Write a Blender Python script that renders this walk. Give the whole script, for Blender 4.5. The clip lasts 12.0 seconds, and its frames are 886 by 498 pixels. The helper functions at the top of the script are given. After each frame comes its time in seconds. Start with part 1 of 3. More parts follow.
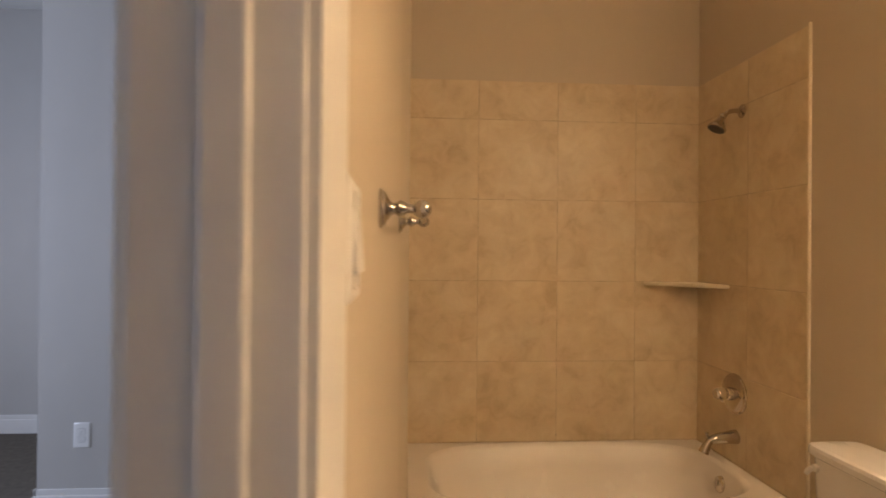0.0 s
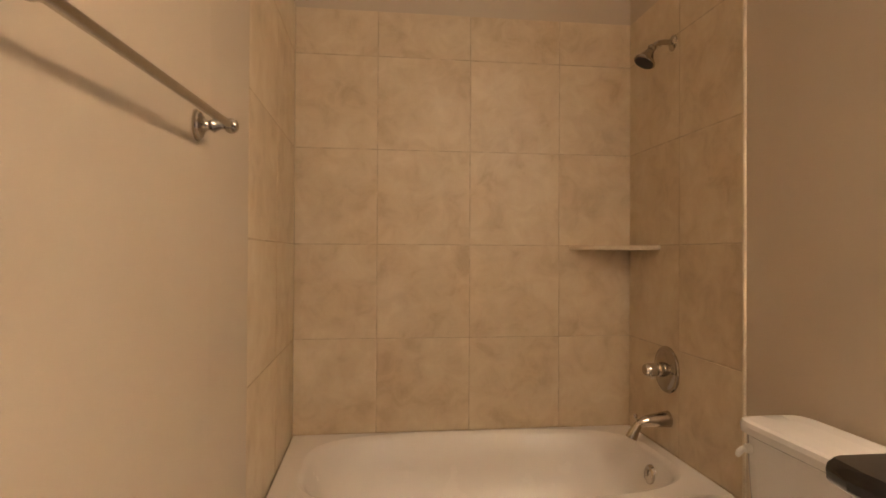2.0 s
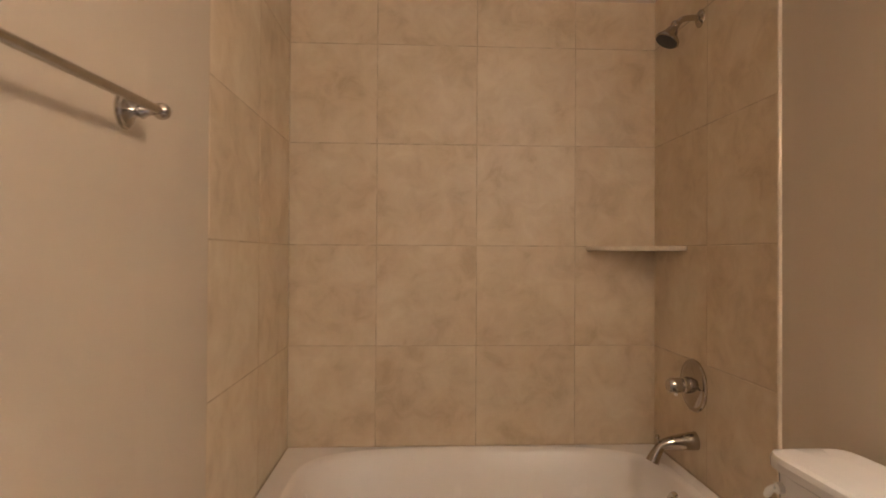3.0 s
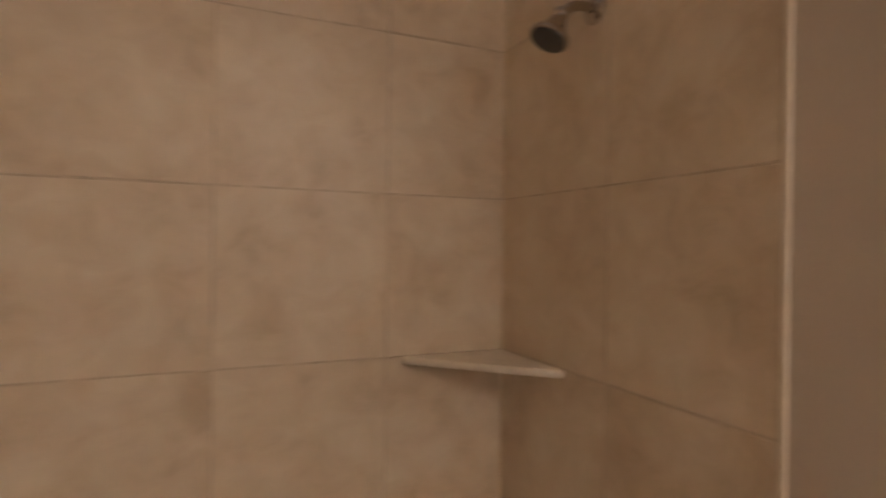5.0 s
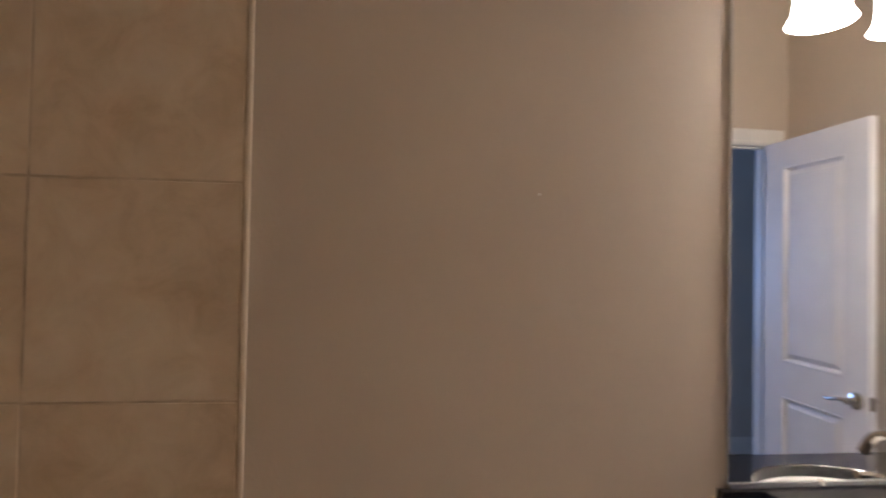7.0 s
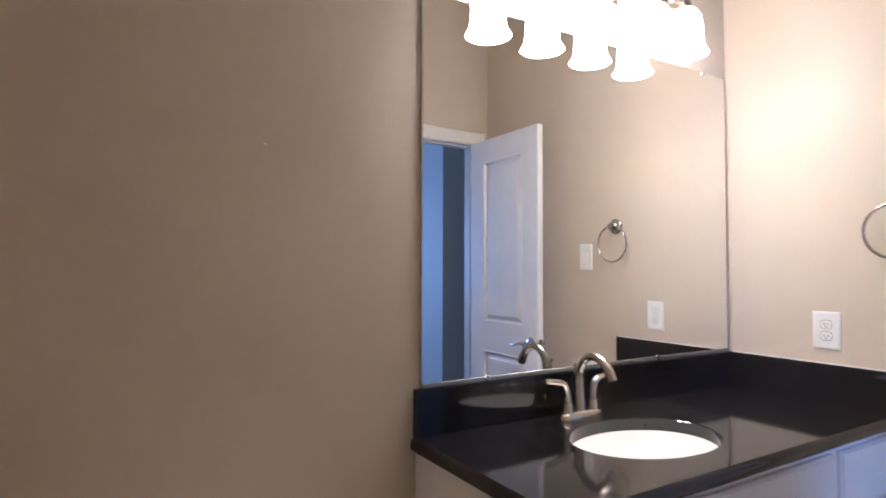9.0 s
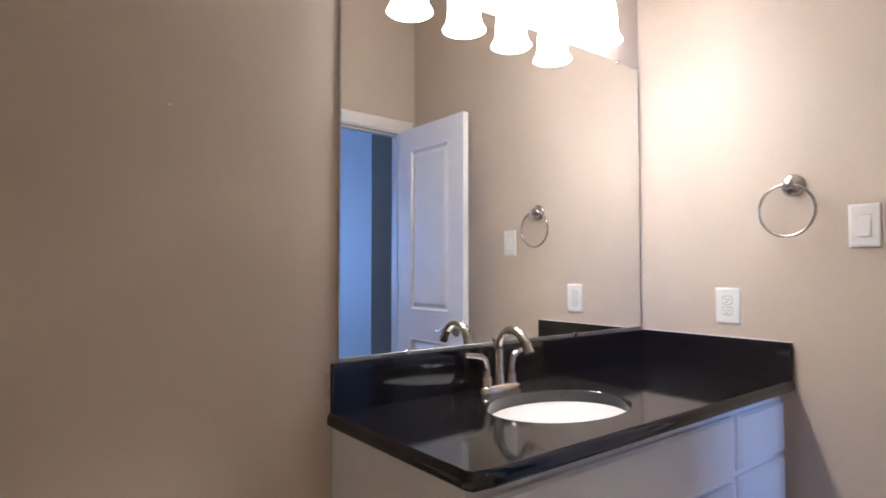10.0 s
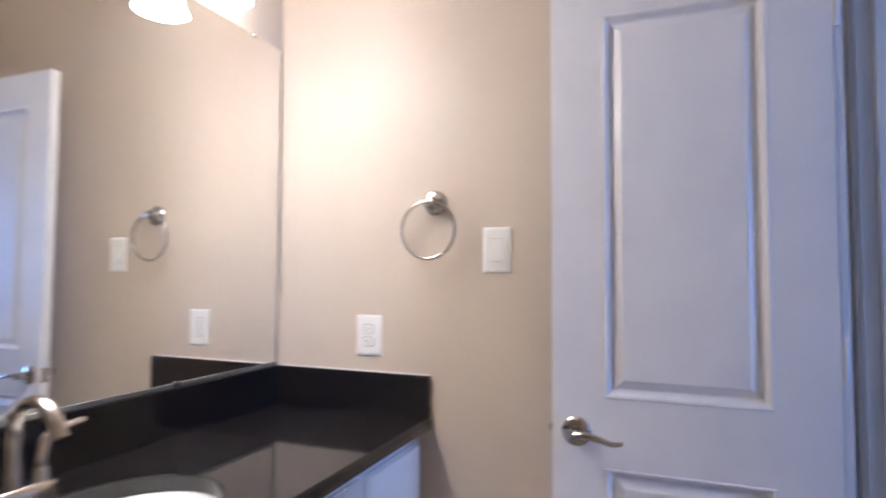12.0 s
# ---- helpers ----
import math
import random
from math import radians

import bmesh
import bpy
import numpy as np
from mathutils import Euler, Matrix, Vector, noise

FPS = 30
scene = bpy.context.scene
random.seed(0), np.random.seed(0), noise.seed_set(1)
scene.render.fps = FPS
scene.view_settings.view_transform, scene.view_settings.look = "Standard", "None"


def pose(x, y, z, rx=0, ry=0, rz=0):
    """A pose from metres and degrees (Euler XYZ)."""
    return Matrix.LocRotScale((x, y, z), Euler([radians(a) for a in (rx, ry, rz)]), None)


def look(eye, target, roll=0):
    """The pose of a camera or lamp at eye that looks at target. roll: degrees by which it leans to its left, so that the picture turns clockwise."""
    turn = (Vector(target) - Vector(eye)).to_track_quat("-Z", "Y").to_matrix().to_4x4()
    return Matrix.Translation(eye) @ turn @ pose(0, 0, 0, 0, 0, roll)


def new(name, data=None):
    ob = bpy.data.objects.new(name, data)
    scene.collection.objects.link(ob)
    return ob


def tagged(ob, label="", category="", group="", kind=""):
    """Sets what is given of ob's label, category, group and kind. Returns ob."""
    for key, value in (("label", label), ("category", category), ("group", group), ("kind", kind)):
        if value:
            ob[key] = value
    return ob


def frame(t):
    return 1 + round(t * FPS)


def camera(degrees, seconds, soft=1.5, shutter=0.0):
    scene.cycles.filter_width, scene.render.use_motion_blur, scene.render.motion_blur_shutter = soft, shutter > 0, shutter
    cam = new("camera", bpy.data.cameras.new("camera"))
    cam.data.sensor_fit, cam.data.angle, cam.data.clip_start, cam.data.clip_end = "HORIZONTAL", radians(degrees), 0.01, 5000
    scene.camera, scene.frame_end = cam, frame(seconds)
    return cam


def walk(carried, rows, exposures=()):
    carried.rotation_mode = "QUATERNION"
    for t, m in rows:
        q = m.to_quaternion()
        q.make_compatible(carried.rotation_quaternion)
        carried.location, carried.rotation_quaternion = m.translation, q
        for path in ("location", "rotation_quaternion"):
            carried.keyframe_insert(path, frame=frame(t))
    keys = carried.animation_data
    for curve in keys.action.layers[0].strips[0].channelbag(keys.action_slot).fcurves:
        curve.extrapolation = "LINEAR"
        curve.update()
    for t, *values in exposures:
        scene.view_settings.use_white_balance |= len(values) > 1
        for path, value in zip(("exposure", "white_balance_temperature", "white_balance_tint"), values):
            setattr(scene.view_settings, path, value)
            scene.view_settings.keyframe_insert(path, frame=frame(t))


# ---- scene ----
cam = camera(75.9, 12.0, soft=1.6, shutter=0.5)
SHADE, BULB, WINDOW_W, DOOR_TURN = 32.5, 340.0, 120.0, 0.0
PATH = [
    (0, (-0.026, -0.126, 1.327), (0.108, 1.869, 1.337), 0.5),
    (0.5, (0.07, -0.019, 1.284), (0.284, 1.969, 1.297), 0.4),
    (1, (0.134, 0.071, 1.219), (0.38, 2.056, 1.233), 0.3),
    (1.5, (0.218, 0.167, 1.167), (0.484, 2.15, 1.186), 0.3),
    (2, (0.336, 0.253, 1.14), (0.577, 2.239, 1.157), 0.3),
    (2.5, (0.43, 0.31, 1.136), (0.589, 2.303, 1.148), 0.2),
    (2.7, (0.463, 0.341, 1.131), (0.556, 2.338, 1.149), 0.3),
    (4.5, (0.701, 1.174, 1.414), (0.877, 3.167, 1.412), 0.6),
    (5, (0.707, 1.392, 1.468), (1.533, 3.213, 1.457), 0.7),
    (5.5, (0.671, 1.462, 1.48), (2.13, 2.83, 1.491), 1.1),
    (6, (0.628, 1.447, 1.482), (2.392, 2.39, 1.497), 1.2),
    (6.5, (0.5, 1.516, 1.475), (2.46, 1.912, 1.477), 1.3),
    (7, (0.389, 1.697, 1.458), (2.375, 1.47, 1.497), 1.1),
    (7.5, (0.290, 1.752, 1.446), (2.221, 1.230, 1.491), 1.0),
    (7.7, (0.273, 1.766, 1.442), (2.173, 1.142, 1.487), 0.9),
    (9.5, (0.173, 1.671, 1.253), (1.818, 0.537, 1.329), 0.0),
    (10, (0.173, 1.66, 1.231), (1.748, 0.429, 1.304), 0.0),
    (10.5, (0.164, 1.635, 1.252), (1.649, 0.296, 1.317), -0.0),
    (11, (0.199, 1.546, 1.277), (1.538, 0.062, 1.346), -0.1),
    (11.5, (0.285, 1.391, 1.284), (1.349, -0.299, 1.379), 0.3),
    (12, (0.287, 1.173, 1.289), (1.017, -0.686, 1.385), 0.3),
]
EXPOSURES = [(0.0, 0.2, 10100, 16), (0.6, 0.2, 9300, 15), (1.5, 0.22, 8300, 14), (2.5, 0.22, 7200, 15), (4.5, 0.05, 6250, 14), (5.5, -0.15, 6150, 17), (6.0, -0.15, 6100, 17), (7.0, -0.08, 5650, 12), (9.5, 0.04, 5200, 12), (11.0, 0.05, 5150, 12), (12.0, 0.06, 5150, 12)]
walk(cam, [(t, look(e, a, r)) for t, e, a, r in PATH], EXPOSURES)

# world, sun-lit sky outside the bedroom window, lamps
world = bpy.data.worlds.new("sky")
scene.world = world
world.use_nodes = True
sky = world.node_tree.nodes.new("ShaderNodeTexSky")
sky.sky_type, sky.sun_disc, sky.sun_elevation, sky.sun_rotation = "NISHITA", False, radians(35), radians(200)
world.node_tree.links.new(sky.outputs[0], world.node_tree.nodes["Background"].inputs[0])
world.node_tree.nodes["Background"].inputs[1].default_value = 0.1

window_light = bpy.data.lights.new("window_daylight", "AREA")
window_light.shape, window_light.size, window_light.size_y = "RECTANGLE", 1.3, 1.4
window_light.energy, window_light.color = WINDOW_W, (0.33, 0.52, 1.0)
wl = new("window_daylight", window_light)
wl.matrix_world = pose(-4.48, 1.05, 1.5, 0, -90, 0)

# ---- materials ----


def mat(name, color, rough=0.5, metal=0.0, var=0.06, scale=6.0, bump=0.0, bscale=200.0, color2=None, spec=0.5, coat=0.0):
    """Principled paint with a broad and a fine variation and a fine relief."""
    m = bpy.data.materials.new(name)
    m.use_nodes = True
    nt = m.node_tree
    b = nt.nodes["Principled BSDF"]
    b.inputs["Metallic"].default_value = metal
    b.inputs["Specular IOR Level"].default_value = spec
    b.inputs["Coat Weight"].default_value = coat
    tc = nt.nodes.new("ShaderNodeTexCoord")
    n1 = nt.nodes.new("ShaderNodeTexNoise")
    n1.inputs["Scale"].default_value, n1.inputs["Detail"].default_value = scale, 6
    nt.links.new(tc.outputs["Object"], n1.inputs["Vector"])
    mix = nt.nodes.new("ShaderNodeMix")
    mix.data_type = "RGBA"
    c2 = color2 or tuple(c * (1 - 2 * var) for c in color)
    mix.inputs["A"].default_value, mix.inputs["B"].default_value = (*c2, 1), (*color, 1)
    mr = nt.nodes.new("ShaderNodeMapRange")
    mr.inputs["From Min"].default_value, mr.inputs["From Max"].default_value = 0.35, 0.65
    nt.links.new(n1.outputs["Fac"], mr.inputs["Value"])
    nt.links.new(mr.outputs[0], mix.inputs["Factor"])
    nt.links.new(mix.outputs["Result"], b.inputs["Base Color"])
    rr = nt.nodes.new("ShaderNodeMapRange")
    rr.inputs["To Min"].default_value, rr.inputs["To Max"].default_value = rough * 0.85, min(1, rough * 1.15)
    n2 = nt.nodes.new("ShaderNodeTexNoise")
    n2.inputs["Scale"].default_value, n2.inputs["Detail"].default_value = bscale, 3
    nt.links.new(tc.outputs["Object"], n2.inputs["Vector"])
    nt.links.new(n1.outputs["Fac"], rr.inputs["Value"])
    nt.links.new(rr.outputs[0], b.inputs["Roughness"])
    if bump:
        bp = nt.nodes.new("ShaderNodeBump")
        bp.inputs["Strength"].default_value, bp.inputs["Distance"].default_value = bump, 0.002
        nt.links.new(n2.outputs["Fac"], bp.inputs["Height"])
        nt.links.new(bp.outputs[0], b.inputs["Normal"])
    return m


def tile_mat():
    """Glazed ceramic with cloudy travertine-like mottling, shifted from tile to tile."""
    m = bpy.data.materials.new("tile_glaze")
    m.use_nodes = True
    nt = m.node_tree
    b = nt.nodes["Principled BSDF"]
    b.inputs["Roughness"].default_value = 0.42
    tc, oi = nt.nodes.new("ShaderNodeTexCoord"), nt.nodes.new("ShaderNodeObjectInfo")
    mul = nt.nodes.new("ShaderNodeVectorMath")
    mul.operation = "MULTIPLY_ADD"
    nt.links.new(oi.outputs["Random"], mul.inputs[0])
    mul.inputs[1].default_value = (37, 53, 71)
    nt.links.new(tc.outputs["Object"], mul.inputs[2])
    big, mid, fine = (nt.nodes.new("ShaderNodeTexNoise") for _ in range(3))
    for n, s, d, q in ((big, 4, 4, 0.55), (mid, 10, 7, 0.62), (fine, 90, 4, 0.6)):
        n.inputs["Scale"].default_value, n.inputs["Detail"].default_value, n.inputs["Roughness"].default_value = s, d, q
        nt.links.new(mul.outputs[0], n.inputs["Vector"])
    mid.inputs["Distortion"].default_value = 0.7
    ramp = nt.nodes.new("ShaderNodeValToRGB")
    e = ramp.color_ramp.elements
    e[0].position, e[0].color = 0.33, (*TILE_DARK, 1)
    e[1].position, e[1].color = 0.66, (*TILE_LIGHT, 1)
    k = e.new(0.47)
    k.color = (*TILE_MID, 1)
    avg = nt.nodes.new("ShaderNodeMix")
    avg.inputs["Factor"].default_value = 0.55
    nt.links.new(big.outputs["Fac"], avg.inputs["A"])
    nt.links.new(mid.outputs["Fac"], avg.inputs["B"])
    nt.links.new(avg.outputs["Result"], ramp.inputs[0])
    nt.links.new(ramp.outputs[0], b.inputs["Base Color"])
    bp = nt.nodes.new("ShaderNodeBump")
    bp.inputs["Strength"].default_value, bp.inputs["Distance"].default_value = 0.12, 0.003
    nt.links.new(mid.outputs["Fac"], bp.inputs["Height"])
    nt.links.new(bp.outputs[0], b.inputs["Normal"])
    return m


def granite_mat():
    """Polished black granite with small grey flecks."""
    m = bpy.data.materials.new("black_granite")
    m.use_nodes = True
    nt = m.node_tree
    b = nt.nodes["Principled BSDF"]
    b.inputs["Roughness"].default_value = 0.07
    b.inputs["IOR"].default_value = 1.6
    tc = nt.nodes.new("ShaderNodeTexCoord")
    v = nt.nodes.new("ShaderNodeTexVoronoi")
    v.inputs["Scale"].default_value = 240
    n = nt.nodes.new("ShaderNodeTexNoise")
    n.inputs["Scale"].default_value, n.inputs["Detail"].default_value = 60, 5
    nt.links.new(tc.outputs["Object"], v.inputs["Vector"])
    nt.links.new(tc.outputs["Object"], n.inputs["Vector"])
    mul = nt.nodes.new("ShaderNodeMath")
    mul.operation = "MULTIPLY"
    nt.links.new(v.outputs["Color"], mul.inputs[0])
    nt.links.new(n.outputs["Fac"], mul.inputs[1])
    ramp = nt.nodes.new("ShaderNodeValToRGB")
    e = ramp.color_ramp.elements
    e[0].position, e[0].color = 0.30, (0.009, 0.008, 0.009, 1)
    e[1].position, e[1].color = 0.62, (0.026, 0.024, 0.024, 1)
    nt.links.new(mul.outputs[0], ramp.inputs[0])
    nt.links.new(ramp.outputs[0], b.inputs["Base Color"])
    return m


def glow_mat(name, color, strength):
    m = bpy.data.materials.new(name)
    m.use_nodes = True
    b = m.node_tree.nodes["Principled BSDF"]
    b.inputs["Base Color"].default_value = (0.9, 0.88, 0.84, 1)
    b.inputs["Roughness"].default_value = 0.3
    b.inputs["Emission Color"].default_value = (*color, 1)
    b.inputs["Emission Strength"].default_value = strength
    return m


TILE_DARK, TILE_MID, TILE_LIGHT = (0.52, 0.40, 0.265), (0.635, 0.51, 0.36), (0.72, 0.61, 0.46)
M_WALL = mat("beige_wall_paint", (0.56, 0.472, 0.372), 0.5, var=0.02, scale=3, bump=0.22, bscale=110)
M_CEIL = mat("ceiling_paint", (0.84, 0.82, 0.78), 0.8, var=0.02, scale=3, bump=0.3, bscale=120)
M_BED = mat("greige_wall_paint", (0.50, 0.47, 0.43), 0.6, var=0.02, scale=3, bump=0.1, bscale=160)
M_TRIM = mat("white_trim_paint", (0.76, 0.735, 0.69), 0.3, var=0.02, scale=8, bump=0.05, bscale=90)
M_DOOR = mat("white_door_paint", (0.74, 0.72, 0.71), 0.33, var=0.02, scale=8, bump=0.08, bscale=120)
M_CAB = mat("white_cabinet_paint", (0.82, 0.80, 0.77), 0.35, var=0.02, scale=8, bump=0.04, bscale=120)
M_GROUT = mat("beige_grout", (0.62, 0.50, 0.36), 0.9, var=0.12, scale=20, bump=0.4, bscale=400)
M_CAULK = mat("cream_tile_edge", (0.74, 0.64, 0.50), 0.45, var=0.05, scale=20)
M_TILE = tile_mat()
M_ACRYLIC = mat("white_tub_enamel", (0.80, 0.755, 0.71), 0.26, var=0.015, scale=5, spec=0.3)
M_PORC = mat("white_porcelain", (0.70, 0.675, 0.65), 0.1, var=0.01, scale=5)
M_NICKEL = mat("brushed_nickel", (0.52, 0.485, 0.445), 0.23, 1.0, var=0.01, scale=3)
M_SATIN = mat("polished_nickel", (0.50, 0.455, 0.405), 0.13, 1.0, var=0.01, scale=3)
M_CHROME = mat("polished_chrome", (0.72, 0.68, 0.63), 0.14, 1.0, var=0.01, scale=3)
M_SLOT = mat("dark_slot", (0.05, 0.045, 0.04), 0.6)
# stands in for the shade in the gaps of switches and outlets
M_GAP = mat("gap_shade_grey", (0.28, 0.27, 0.25), 0.5)
M_PLATE = mat("white_plastic", (0.80, 0.78, 0.74), 0.3, var=0.01)
M_GRANITE = granite_mat()
M_FLOOR = mat("beige_floor_tile", (0.45, 0.38, 0.30), 0.45, var=0.1, scale=6)
M_CARPET = mat("brown_grey_carpet", (0.16, 0.13, 0.10), 0.95, var=0.15, scale=30, bump=0.8, bscale=350)
M_MIRROR = mat("mirror_silver", (0.90, 0.91, 0.90), 0.0, 1.0, var=0.0)
M_CHANNEL = mat("dull_aluminium", (0.34, 0.34, 0.33), 0.42, 1.0, var=0.02, scale=4)
M_EDGE = mat("mirror_edge_glass", (0.78, 0.80, 0.78), 0.22, 0.9, var=0.03)
M_GLOW = glow_mat("lit_frosted_glass", (1.0, 0.84, 0.68), SHADE)
M_BULB = glow_mat("lit_bulb_glass", (1.0, 0.84, 0.68), BULB)

# ---- mesh helpers ----


def box(bm, x0, x1, y0, y1, z0, z1, bevel=0.0, seg=2):
    r = bmesh.ops.create_cube(bm, size=1, matrix=Matrix.LocRotScale(((x0 + x1) / 2, (y0 + y1) / 2, (z0 + z1) / 2), None, (x1 - x0, y1 - y0, z1 - z0)))
    if bevel:
        es = {e for v in r["verts"] for e in v.link_edges}
        bmesh.ops.bevel(bm, geom=list(es), offset=bevel, segments=seg, profile=0.5, affect="EDGES", clamp_overlap=True)
    return bm


def boxed(*a, **k):
    return box(bmesh.new(), *a, **k)


def loft(bm, rings, cap0=False, cap1=False, closed=True):
    """Quads between rings of equal point counts."""
    vs = [[bm.verts.new(p) for p in r] for r in rings]
    n = len(vs[0])
    for a, b in zip(vs, vs[1:]):
        for i in range(n if closed else n - 1):
            j = (i + 1) % n
            bm.faces.new((a[i], a[j], b[j], b[i]))
    if cap0:
        bm.faces.new(list(reversed(vs[0])))
    if cap1:
        bm.faces.new(vs[-1])
    return bm


def lathe(bm, profile, m, n=24):
    """Profile of (radius, height) turned about z, then placed by m."""
    rings = [[m @ Vector((r * math.cos(2 * math.pi * i / n), r * math.sin(2 * math.pi * i / n), h)) for i in range(n)] for r, h in profile]
    return loft(bm, rings, True, True)


def tube(bm, pts, radii, n=14, flat=1.0):
    """A round bar along points; radii one a point; flat squeezes it along its second axis."""
    pts = [Vector(p) for p in pts]
    rings, up = [], None
    for i, p in enumerate(pts):
        d = (pts[min(i + 1, len(pts) - 1)] - pts[max(i - 1, 0)]).normalized()
        if up is None:
            up = d.orthogonal().normalized() if abs(d.z) > 0.9 else (Vector((0, 0, 1)) - d * d.z).normalized()
        up = (up - d * up.dot(d)).normalized()
        s = d.cross(up)
        rings.append([p + radii[i] * (s * math.cos(2 * math.pi * k / n) + up * flat * math.sin(2 * math.pi * k / n)) for k in range(n)])
    return loft(bm, rings, True, True)


def smooth_path(pts, n=6):
    """Catmull-Rom through points."""
    p = [Vector(q) for q in pts]
    p = [2 * p[0] - p[1], *p, 2 * p[-1] - p[-2]]
    out = []
    for i in range(1, len(p) - 2):
        for k in range(n):
            t = k / n
            out.append(0.5 * ((2 * p[i]) + (p[i + 1] - p[i - 1]) * t + (2 * p[i - 1] - 5 * p[i] + 4 * p[i + 1] - p[i + 2]) * t * t
                              + (3 * p[i] - p[i - 1] - 3 * p[i + 1] + p[i + 2]) * t ** 3))
    return out + [p[-2]]


def oval(cx, cy, a, b, z, e=2.0, n=64):
    """Superellipse ring; e=2 an ellipse, larger squarer."""
    out = []
    for i in range(n):
        t = 2 * math.pi * (i + 0.5) / n
        c, s = math.cos(t), math.sin(t)
        r = (abs(c) ** e + abs(s) ** e) ** (-1 / e)
        out.append(Vector((cx + a * r * c, cy + b * r * s, z)))
    return out


def rect_ring(x0, x1, y0, y1, z, cx, cy, n=64):
    """Rectangle ring whose points lie on rays from (cx, cy) at the oval's angles."""
    out = []
    for i in range(n):
        t = 2 * math.pi * (i + 0.5) / n
        c, s = math.cos(t), math.sin(t)
        k = min(((x1 - cx) if c > 0 else (x0 - cx)) / c, ((y1 - cy) if s > 0 else (y0 - cy)) / s)
        out.append(Vector((cx + k * c, cy + k * s, z)))
    # pull the point nearest each corner onto it
    for qx, qy in ((x0, y0), (x0, y1), (x1, y0), (x1, y1)):
        i = min(range(n), key=lambda j: (out[j].x - qx) ** 2 + (out[j].y - qy) ** 2)
        out[i] = Vector((qx, qy, z))
    return out


def mesh_ob(name, bm, material, smooth=True):
    bmesh.ops.recalc_face_normals(bm, faces=bm.faces)
    me = bpy.data.meshes.new(name)
    bm.to_mesh(me)
    bm.free()
    me.materials.append(material)
    ob = new(name, me)
    if smooth:
        for p in me.polygons:
            p.use_smooth = True
        me.set_sharp_from_angle(angle=radians(38))
        for p in me.polygons:
            if p.area > 4e-4 and max(abs(c) for c in p.normal) > 0.99:
                p.use_smooth = False
    return ob


def thing(name, base, label, category, group=""):
    ob = new(name)
    ob.location, ob.empty_display_size = base, 0.05
    return tagged(ob, label, category, group)


def part(name, bm, material, parent, label="", smooth=True):
    ob = mesh_ob(name, bm, material, smooth)
    ob.parent = parent
    off = Vector(parent.location) if parent.type == "EMPTY" else Vector()
    ob.matrix_parent_inverse = Matrix.Translation(-off)
    return tagged(ob, label)


def structure(name, bm, material, label, category=""):
    return tagged(mesh_ob(name, bm, material), label, category or name.split("_")[0], kind="structure")


# ---- setting ----
# the wall with the doorway stands a little out of square


def lean(y):
    return 0.038 * (min(y, 1.8755) - 2.0)


def skew(bm):
    for v in bm.verts:
        v.co.x += lean(v.co.y)
    return bm


XL, XR, YT, YB, TALL = -0.026, 1.524, -0.435, 2.786, 3.05
XO = -0.142                      # outer face of the wall with the doorway
DY0, DY1, DZ = -0.335, 0.255, 2.088  # doorway

structure("floor_bathroom", boxed(-0.1, XR + 0.12, YT - 0.12, YB + 0.12, -0.1, 0), M_FLOOR, "beige tile floor of the bathroom", "floor")
structure("floor_bedroom", boxed(-4.6, -0.1, -2.6, 4.6, -0.1, 0.0), M_CARPET, "brown grey carpet of the adjoining bedroom", "floor")
structure("ceiling", boxed(-4.7, XR + 0.12, -2.7, 4.7, TALL, TALL + 0.1), M_CEIL, "plain off-white painted ceiling", "ceiling")

bm = bmesh.new()
box(bm, XO, XL, YT, DY0 - 0.018, 0, TALL)
box(bm, XO, XL - 0.095, -2.6, YT, 0, TALL)
box(bm, XO, XL, DY1 + 0.018, 1.8755, 0, TALL)
box(bm, XO, XL, 1.8755, 4.6, 0, TALL)
box(bm, XO, XL, DY0 - 0.018, DY1 + 0.018, DZ + 0.018, TALL)
structure("wall_west", skew(bm), M_WALL, "beige painted wall with the doorway to the bedroom", "wall")
structure("wall_east", boxed(XR, XR + 0.12, YT - 0.12, YB + 0.12, 0, TALL), M_WALL, "beige painted wall behind the vanity and toilet", "wall")
structure("wall_north", boxed(XL, XR, YB, YB + 0.12, 0, TALL), M_WALL, "beige painted wall behind the bathtub", "wall")
structure("wall_south", boxed(XL - 0.12, XR, YT - 0.12, YT, 0, TALL), M_WALL, "beige painted wall with towel ring and switch", "wall")
# bedroom shell
structure("wall_bedroom_north", boxed(-1.84, XO, 2.83, 4.3, 0, TALL), M_BED, "grey beige bedroom wall with an outside corner", "wall")
structure("wall_bedroom_far", boxed(-4.6, -1.84, 4.15, 4.3, 0, TALL), M_BED, "grey beige far bedroom wall", "wall")
structure("wall_bedroom_south", boxed(-4.6, -1.5, -2.6, -0.94, 0, TALL), M_BED, "grey beige bedroom wall with an outside corner", "wall")
structure("wall_hall_end", boxed(-1.5, XO, -2.6, -2.48, 0, TALL), M_BED, "grey beige wall at the end of the hall", "wall")
bm = bmesh.new()
for a in ((-0.94, 0.3, 0, TALL), (1.8, 4.3, 0, TALL), (0.3, 1.8, 0, 0.8), (0.3, 1.8, 2.2, TALL)):
    box(bm, -4.62, -4.5, *a)
structure("wall_bedroom_west", bm, M_BED, "grey beige bedroom wall with a window opening", "wall")


